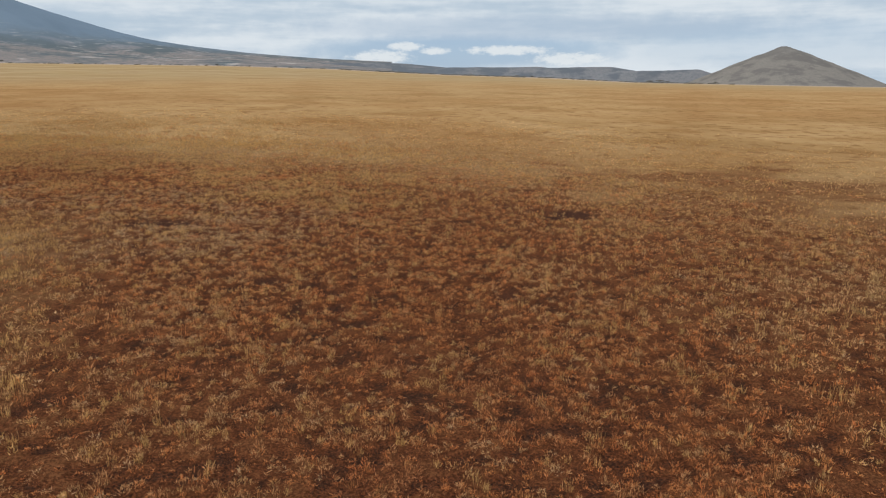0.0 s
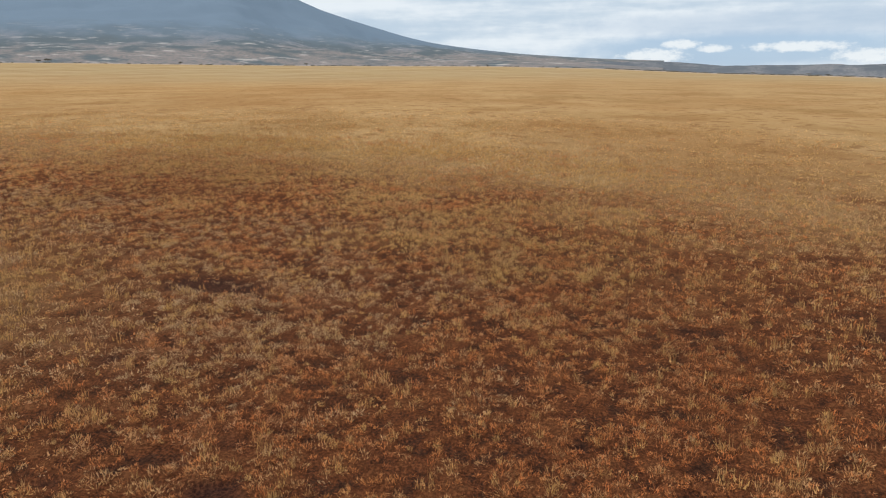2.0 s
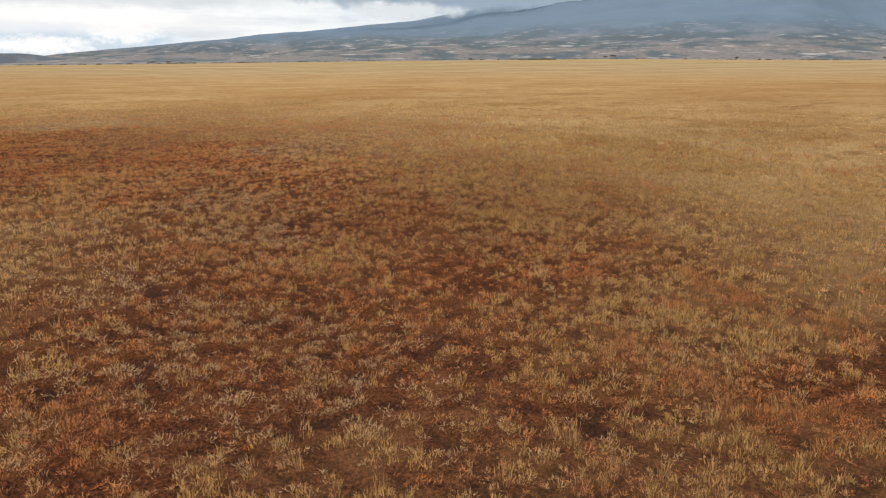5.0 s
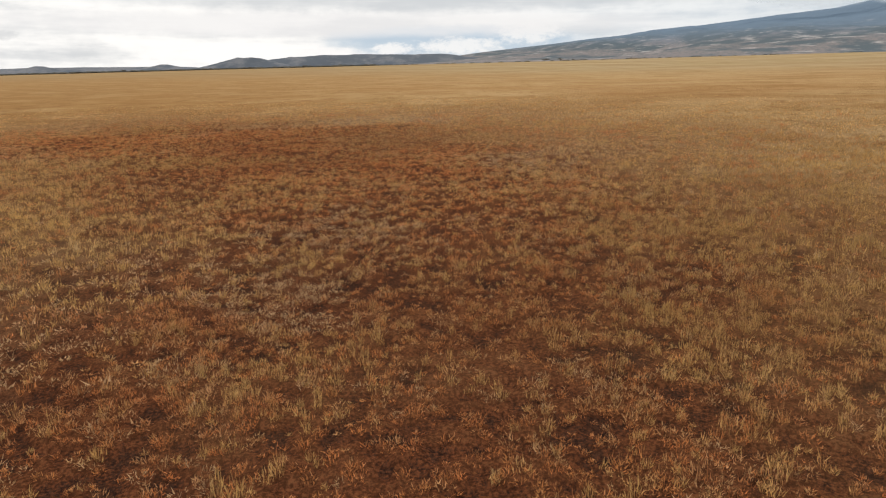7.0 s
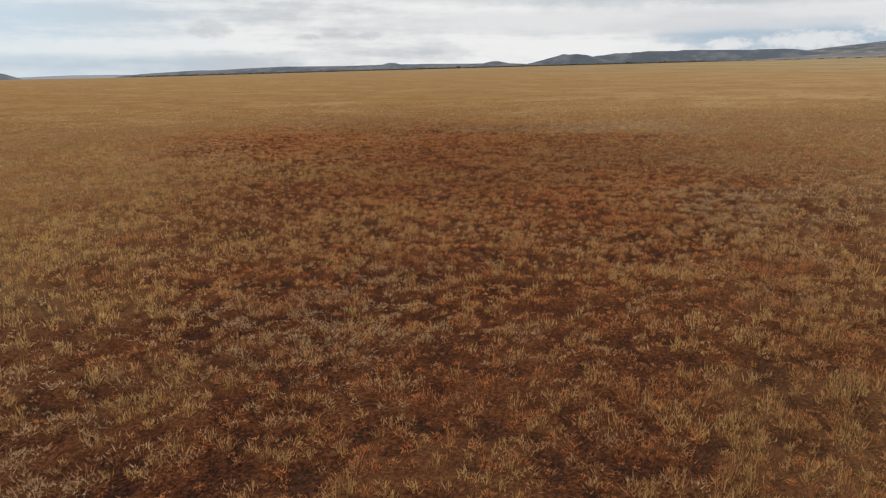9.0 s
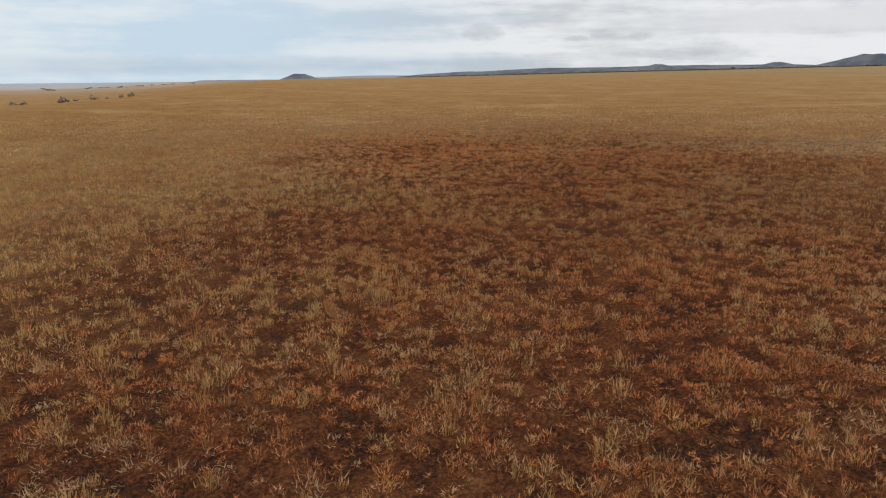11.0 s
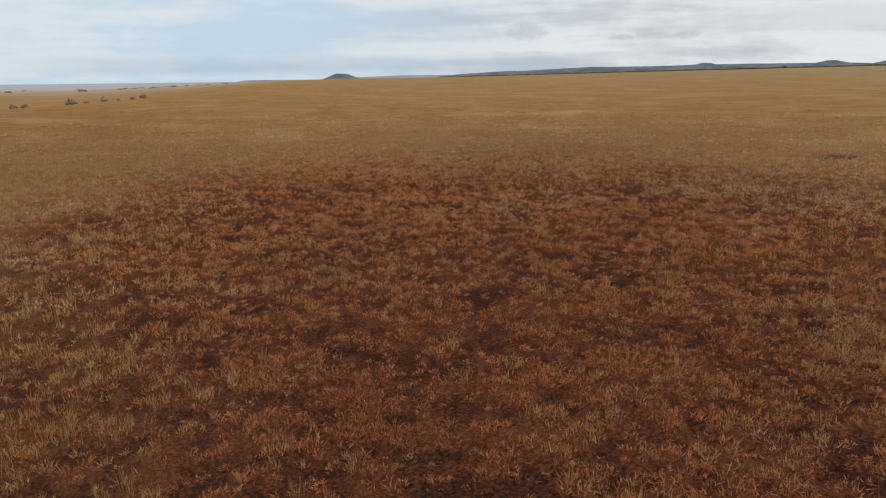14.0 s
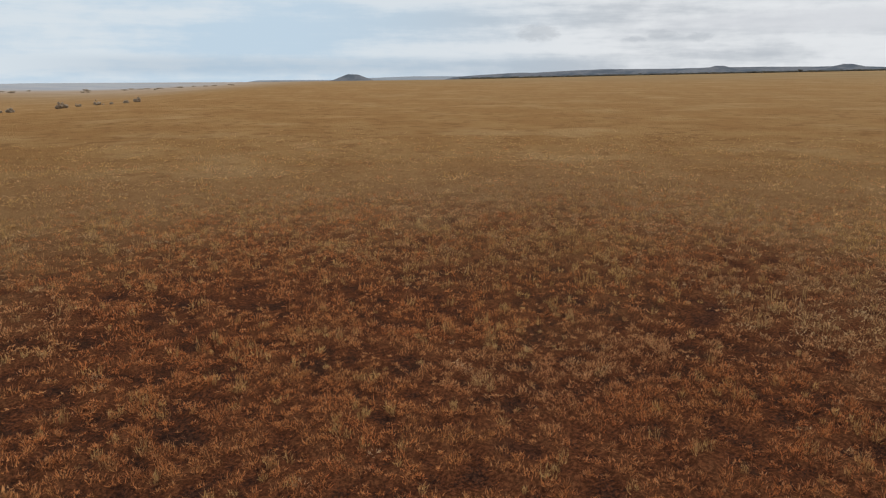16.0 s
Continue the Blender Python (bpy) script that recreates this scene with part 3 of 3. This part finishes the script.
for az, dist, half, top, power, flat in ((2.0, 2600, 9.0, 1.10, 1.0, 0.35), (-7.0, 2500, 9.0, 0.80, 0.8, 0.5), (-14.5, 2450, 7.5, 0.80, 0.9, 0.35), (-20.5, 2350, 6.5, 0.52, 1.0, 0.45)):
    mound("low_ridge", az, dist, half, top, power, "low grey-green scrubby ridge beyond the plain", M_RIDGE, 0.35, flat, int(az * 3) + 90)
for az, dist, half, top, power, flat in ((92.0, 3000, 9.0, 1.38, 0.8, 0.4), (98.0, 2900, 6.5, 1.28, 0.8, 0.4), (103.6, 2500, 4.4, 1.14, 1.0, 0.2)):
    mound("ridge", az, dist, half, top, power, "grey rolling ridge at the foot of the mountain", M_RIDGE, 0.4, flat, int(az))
mound("knoll", 109.7, 2450, 2.6, 0.69, 0.9, "small rounded grey knoll behind a line of scrub", M_RIDGE, 0.8, 0.1, 21, 0.06)
mound("knoll", 117.9, 2400, 2.4, 0.57, 0.95, "small rounded grey knoll behind a line of scrub", M_RIDGE, 0.9, 0.12, 22, 0.06)
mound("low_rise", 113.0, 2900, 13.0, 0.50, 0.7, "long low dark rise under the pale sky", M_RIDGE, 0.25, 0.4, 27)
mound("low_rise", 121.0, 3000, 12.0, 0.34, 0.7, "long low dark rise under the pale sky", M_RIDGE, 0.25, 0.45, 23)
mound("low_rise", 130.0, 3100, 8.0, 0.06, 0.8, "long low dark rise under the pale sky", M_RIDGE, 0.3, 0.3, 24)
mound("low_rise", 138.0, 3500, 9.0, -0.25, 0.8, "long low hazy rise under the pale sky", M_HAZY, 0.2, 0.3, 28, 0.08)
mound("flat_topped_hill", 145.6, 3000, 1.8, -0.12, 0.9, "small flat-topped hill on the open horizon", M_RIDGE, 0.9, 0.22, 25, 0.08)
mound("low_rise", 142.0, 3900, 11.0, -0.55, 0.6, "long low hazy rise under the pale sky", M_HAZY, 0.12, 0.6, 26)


# ---------------------------------------------------------------- grass
rng = np.random.default_rng(7)


def scatter(x0, x1, y0, y1, step):
    """Places on a shaken grid, so that no two tussocks stand in one another."""
    gx, gy = np.meshgrid(np.arange(x0, x1, step), np.arange(y0, y1, step))
    n = gx.size
    return gx.ravel() + rng.uniform(-0.46, 0.46, n) * step, gy.ravel() + rng.uniform(-0.46, 0.46, n) * step


def surface(x, y):
    b = bare(x, y)
    return land(x, y) + relief(x, y) * (1 - 0.8 * b) - 0.07 * b + 0.25 * (fbm(x, y, 14, 90, 2) - 0.5)


def tussocks(name, x, y, grown, count, height, radius, width, droop, stalks, spread, mat, label):
    """Tussocks at x, y: each a ragged cushion of short dead leaves, with a share of thin stalks standing up out of it."""
    n = len(x)
    size = ((0.6 + 0.55 * grown) * np.exp(rng.normal(0, 0.22, n)))[:, None]
    tone = np.repeat(np.clip(0.2 + 0.35 * spread + spread * (rng.uniform(0, 1, n) - 0.5) + 0.4 * (1 - spread) * (grown - 0.5), 0, 1), count)
    ang = rng.uniform(0, 2 * np.pi, (n, count))
    q = np.sqrt(rng.uniform(0, 1, (n, count)))
    up = rng.uniform(0, 1, (n, count)) < stalks
    stretch = rng.uniform(0.75, 1.3, (n, 1))
    ca, sa = np.cos(ang) * stretch, np.sin(ang) / stretch
    top = height * size * (1 - droop * q * q)
    root = radius * q * size * np.where(up, 0.5, 0.85)
    bx, by = x[:, None] + root * ca, y[:, None] + root * sa
    bz = surface(x, y)[:, None] - 0.02 + np.where(up, 0.0, 0.55 * top * rng.uniform(0.1, 1.0, (n, count)))
    rise = np.where(up, top * rng.uniform(0.7, 1.3, (n, count)), 0.5 * top * rng.uniform(0.3, 1.0, (n, count)))
    reach = np.where(up, 0.3 * radius, 0.32 * radius)
    way = ang + rng.normal(0, 0.9, (n, count))
    tx, ty = bx + reach * np.cos(way) + rng.normal(0, 0.18, (n, count)) * radius, by + reach * np.sin(way) + rng.normal(0, 0.18, (n, count)) * radius
    turn = rng.uniform(0, np.pi, (n, count))
    w = width * rng.uniform(0.6, 1.4, (n, count)) / 2 * np.where(up, 0.45, 1.25)
    wx, wy = w * np.cos(turn), w * np.sin(turn)
    P = lambda px, py, pz: np.stack([px, py, pz], -1)
    V = np.stack([P(bx - wx, by - wy, bz), P(bx + wx, by + wy, bz), P(tx, ty, bz + rise)], 2)
    me = mesh_from(name, V.reshape(-1, 3), np.arange(n * count * 3).reshape(-1, 3), mat)
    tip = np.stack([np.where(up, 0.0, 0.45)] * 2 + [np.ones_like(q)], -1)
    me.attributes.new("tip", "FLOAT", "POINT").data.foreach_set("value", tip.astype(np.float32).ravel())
    me.attributes.new("tone", "FLOAT", "POINT").data.foreach_set("value", np.repeat(tone, 3).astype(np.float32))
    dome = np.stack([np.cos(ang) * q * 0.9, np.sin(ang) * q * 0.9, 1 - 0.4 * q], -1).reshape(-1, 1, 3)
    me.attributes.new("dome", "FLOAT_VECTOR", "POINT").data.foreach_set("vector", np.repeat(dome, 3, 1).astype(np.float32).ravel())
    return tagged(new(name, me), label, "grass", kind="stuff")


def grow(step, d_lo, d_hi, count, wide, span, tall, box):
    """Tussocks of the four kinds in a strip between two distances from the track, thinning out at its edges. Low red litter grows in the gaps of the sward."""
    x, y = scatter(*box, step)
    d = off_line(x, y, FRINGE) + rng.normal(0, 0.10, len(x)) * (d_lo + 8)
    near = (d >= d_lo) & (d < d_hi)
    x, y, d = x[near], y[near], d[near]
    mound = cushion(x, y) if d_lo < 20 else sstep(fbm(x, y, 1.7, 23, 3), 0.40, 0.58)
    loose = 0.7 if d_lo > 20 else np.clip((0.62 if d_lo > 5 else 0.5) - 0.3 * straw(x, y) + 0.16 * bleached(x, y), 0.15, 0.8)
    cover = (1 - loose * (1 - mound)) * (0.72 + 0.28 * sstep(fbm(x, y, 2.2, 3, 3), 0.36, 0.52)) * (1 - sstep(d, 30, 60))
    u, v, w, k = rng.uniform(0, 1, (4, len(x)))
    keep = k < cover * (1 - 0.85 * bare(x, y))
    x, y, u, v, w, mound = x[keep], y[keep], u[keep], v[keep], w[keep], mound[keep]
    low = (mound < 0.35) & (rng.uniform(0, 1, len(x)) < (0.65 - 0.45 * straw(x, y)) * (1 - 0.5 * bleached(x, y)) * (1 - 0.85 * sstep(off_track(x, y), 8, 26)))
    gold = ~low & (u < straw(x, y) * (1 - 0.5 * backlit_ochre(x, y)) * 0.85 + 0.15 * (1 - 0.4 * rust(x, y)))
    pale = ~low & ~gold & (v < bleached(x, y) * 0.8 + 0.10 * (1 - rust(x, y)))
    red = low | (~gold & ~pale & (w < 0.08 + (0.78 + 0.34 * sstep(-x, 34, 48)) * rust(x, y)))
    tan = ~gold & ~pale & ~red
    for name, pick, height, radius, droop, stalks, mat, label in (
            ("tall_grass", gold, 0.23, 0.14, 0.4, 0.5, M_GOLD, "tall golden dry grass in loose stands"),
            ("bleached_tussocks", pale, 0.17, 0.19, 0.75, 0.12, M_PALE, "bleached grey-tan dry tussocks on dark soil"),
            ("dead_stalks", red, 0.15, 0.14, 0.5, 0.25, M_RUST, "low red-brown dead stalks on dark soil"),
            ("tussock_grass", tan, 0.18, 0.155, 0.65, 0.2, M_TAN, "short tan dry tussocks on dark soil")):
        if pick.any():
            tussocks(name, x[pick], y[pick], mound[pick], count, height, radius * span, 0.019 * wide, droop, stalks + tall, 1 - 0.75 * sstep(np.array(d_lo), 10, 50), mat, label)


grow(0.175, 0.0, 7.0, 29, 0.62, 0.74, 0.0, (-86, 16, 2, 64))
grow(0.215, 7.0, 24.0, 16, 1.38, 0.93, 0.2, (-101, 31, -14, 80))
grow(0.42, 24.0, 60.0, 7, 3.0, 1.8, -0.1, (-130, 66, -52, 112))


# ---------------------------------------------------------------- scrub and trees at the plain's edge
def lumps(n, spread, size, squash, seed):
    """A handful of leafy clumps: verts and faces of n ragged little balls."""
    r = np.random.default_rng(seed)
    t = (1 + 5 ** 0.5) / 2
    ico = np.array([(-1, t, 0), (1, t, 0), (-1, -t, 0), (1, -t, 0), (0, -1, t), (0, 1, t), (0, -1, -t), (0, 1, -t), (t, 0, -1), (t, 0, 1), (-t, 0, -1), (-t, 0, 1)]) / 1.9
    fi = np.array([(0, 11, 5), (0, 5, 1), (0, 1, 7), (0, 7, 10), (0, 10, 11), (1, 5, 9), (5, 11, 4), (11, 10, 2), (10, 7, 6), (7, 1, 8),
                   (3, 9, 4), (3, 4, 2), (3, 2, 6), (3, 6, 8), (3, 8, 9), (4, 9, 5), (2, 4, 11), (6, 2, 10), (8, 6, 7), (9, 8, 1)])
    V, F = [], []
    for k in range(n):
        c = np.array([r.normal(0, spread), r.normal(0, spread), abs(r.normal(0, spread * squash))])
        V.append(ico * r.uniform(0.55, 1.25, (12, 1)) * size * r.uniform(0.5, 1.2) * np.array([1, 1, 0.7]) + c)
        F.append(fi + 12 * k)
    return np.concatenate(V), np.concatenate(F)


def far_tree(az, dist, spread, height, seed):
    px, py = polar(az, dist)
    pz = float(land(np.array([px]), np.array([py]))[0])
    tree = tagged(new("acacia_tree"), "dark spreading acacia tree at the plain's edge", "tree", "acacias at the plain's edge")
    tree.location = (float(px), float(py), pz - 0.1)
    bm = bmesh.new()
    bmesh.ops.create_cone(bm, cap_ends=True, segments=8, radius1=0.35, radius2=0.16, depth=height * 0.75, matrix=Matrix.Translation((0, 0, height * 0.37)))
    for a in range(4):
        m = Matrix.Translation((0, 0, height * 0.55)) @ Matrix.Rotation(a * 1.57 + seed, 4, "Z") @ Matrix.Rotation(0.9, 4, "Y") @ Matrix.Translation((0, 0, spread * 0.3))
        bmesh.ops.create_cone(bm, cap_ends=True, segments=6, radius1=0.14, radius2=0.06, depth=spread * 0.6, matrix=m)
    me = bpy.data.meshes.new("trunk")
    bm.to_mesh(me)
    bm.free()
    me.materials.append(M_BARK)
    trunk = new("trunk", me)
    trunk.parent = tree
    V, F = lumps(26, spread * 0.42, spread * 0.22, 0.25, seed)
    V[:, 2] += height * 0.72
    crown = new("crown", mesh_from("crown", V, F, M_BUSH))
    crown.parent = tree


for k, (az, dist, spread, height) in enumerate(((-20.6, 1500, 7.0, 6.0), (-19.9, 1520, 6.0, 5.0), (-21.2, 1480, 5.0, 4.0), (-24.6, 1400, 5.0, 4.0), (-6.2, 1600, 4.0, 5.0), (-9.8, 1600, 4.5, 4.5),
                                                (-11.0, 1650, 5.0, 4.0), (27.3, 1500, 5.0, 5.5), (36.6, 1450, 5.5, 5.0), (45.4, 1300, 7.0, 7.0), (46.0, 1320, 5.0, 5.0), (56.5, 1500, 4.5, 4.0),
                                                (79.5, 1250, 5.5, 4.0), (80.6, 1250, 6.0, 4.0), (13.2, 1500, 4.5, 4.0), (96.8, 1500, 5.0, 4.5), (99.5, 1520, 6.0, 4.5), (112.6, 1700, 6.0, 5.0))):
    far_tree(az, dist, spread, height, k + 3)


def scrub(name, az0, az1, dist, deep, n, size, seed, label, mat=M_BUSH):
    r = np.random.default_rng(seed)
    V, F = [], []
    for k in range(n):
        a, d = r.uniform(az0, az1), dist + r.normal(0, deep)
        x, y = polar(a, d)
        v, f = lumps(5, size * 0.8, size * 0.7, 0.3, seed * 1000 + k)
        v = v * np.array([1.5, 1.5, 0.8]) + np.array([x, y, float(land(np.array([x]), np.array([y]))[0]) + size * 0.2])
        V.append(v)
        F.append(f + 60 * k)
    tagged(new(name, mesh_from(name, np.concatenate(V), np.concatenate(F), mat)), label, "scrub", kind="stuff")


scrub("scrub_belt", 94, 137, 1900, 50, 520, 4.6, 3, "dark belt of low scrub along the far edge")
scrub("scrub_belt", 62, 95, 1750, 120, 60, 2.6, 4, "scattered low scrub at the foot of the mountain")
scrub("scrub_belt", 3, 60, 1850, 160, 120, 2.4, 5, "scattered low scrub at the foot of the mountain")
scrub("scrub_belt", -26, 4, 1900, 180, 170, 2.8, 6, "scattered dark scrub below the low ridge")


# leafy clumps standing in for small far shapes that can't be told apart
def far_clump(az, dist, size, seed):
    px, py = polar(az, dist)
    V, F = lumps(24, size * 0.30, size * 0.24, 0.5, seed)
    V[:, 2] = V[:, 2] * 1.7 + size * 0.1
    bush = tagged(new("far_clump", mesh_from("far_clump", V, F, M_SHRUB)), "low grey-brown clump alone on the dry plain", "bush", "bushes on the open plain")
    bush.location = (float(px), float(py), float(land(np.array([px]), np.array([py]))[0]))


for k, (az, dist, size) in enumerate(((168.8, 205, 1.3), (168.1, 208, 1.5), (165.2, 228, 2.0), (164.2, 240, 1.1), (163.0, 240, 1.6), (162.1, 236, 0.8), (161.1, 233, 1.2), (160.4, 235, 1.5))):
    far_clump(az, dist, size, 40 + k)
scrub("scrub_belt", 154, 171, 560, 40, 20, 1.1, 8, "thin broken line of bushes where the plain drops away", M_SHRUB)
# lumpy stand-in for a low dark row of unknown make
scrub("dark_row", 50.0, 52.4, 950, 4, 40, 1.9, 7, "low dark row on the open plain")


# ---------------------------------------------------------------- cloud lying on the mountain
def cloud_material(name, colour, soft):
    m = bpy.data.materials.new(name)
    m.use_nodes = True
    n, l = m.node_tree.nodes, m.node_tree.links
    n.clear()
    pos = n.new("ShaderNodeNewGeometry").outputs["Position"]
    sep = n.new("ShaderNodeSeparateXYZ")
    l.new(n.new("ShaderNodeUVMap").outputs[0], sep.inputs[0])
    du = op(n, l, "MULTIPLY", op(n, l, "SUBTRACT", sep.outputs[0], 0.5), 2.0)
    dv = op(n, l, "MULTIPLY", op(n, l, "SUBTRACT", sep.outputs[1], 0.5), 2.0)
    d = op(n, l, "ADD", op(n, l, "MULTIPLY", du, du), op(n, l, "MULTIPLY", dv, dv))
    d = op(n, l, "ADD", d, op(n, l, "MULTIPLY", op(n, l, "SUBTRACT", tex_noise(n, l, pos, 0.006, 4.0, 0.5), 0.5), 1.8))
    # daylight on the cloud is given as emission: the sheets glow by themselves
    e = n.new("ShaderNodeEmission")
    e.inputs[0].default_value = (*colour, 1)
    t = n.new("ShaderNodeBsdfTransparent")
    x = n.new("ShaderNodeMixShader")
    l.new(ramp(n, l, d, 0.75, 0.75 - soft), x.inputs[0])
    l.new(t.outputs[0], x.inputs[1])
    l.new(e.outputs[0], x.inputs[2])
    o = n.new("ShaderNodeOutputMaterial")
    l.new(x.outputs[0], o.inputs[0])
    return m


def cloud(az, el, wa, we, dist, mat, label):
    u, v = np.linspace(-1, 1, 24), np.linspace(-1, 1, 8)
    U, Vv = np.meshgrid(u, v, indexing="ij")
    bulge = 60 * (1 - U * U) * (1 - Vv * Vv)
    X, Y = polar(az + U * wa, dist - bulge)
    Z = 5.2 + dist * np.tan(np.radians(el + Vv * we))
    me = mesh_from("cloud", np.stack([X.ravel(), Y.ravel(), Z.ravel()], 1), grid_faces(24, 8), mat, True)
    uv = me.uv_layers.new(name="UVMap")
    idx = np.zeros(len(me.loops), np.int32)
    me.loops.foreach_get("vertex_index", idx)
    uv.data.foreach_set("uv", np.stack([(U.ravel()[idx] + 1) / 2, (Vv.ravel()[idx] + 1) / 2], 1).astype(np.float32).ravel())
    tagged(new("cloud", me), label, "cloud", kind="structure")


M_CLOUD = cloud_material("white_cloud", (0.60, 0.66, 0.71), 0.7)
M_VEIL = cloud_material("grey_cloud_veil", (0.27, 0.35, 0.445), 0.75)
cloud(55.0, 6.6, 24.0, 2.3, 3900, M_VEIL, "grey veil of cloud over the mountaintop")
cloud(52.5, 5.7, 12.0, 1.35, 3800, M_VEIL, "grey veil of cloud over the mountaintop")
cloud(57.5, 5.9, 8.5, 1.3, 3650, M_VEIL, "grey veil of cloud over the mountaintop")
cloud(61.3, 4.8, 5.4, 0.85, 3700, M_CLOUD, "white cloud lying on the mountain's shoulder")
cloud(43.6, 5.0, 2.2, 0.42, 3700, M_CLOUD, "small white cloud against the mountainside")
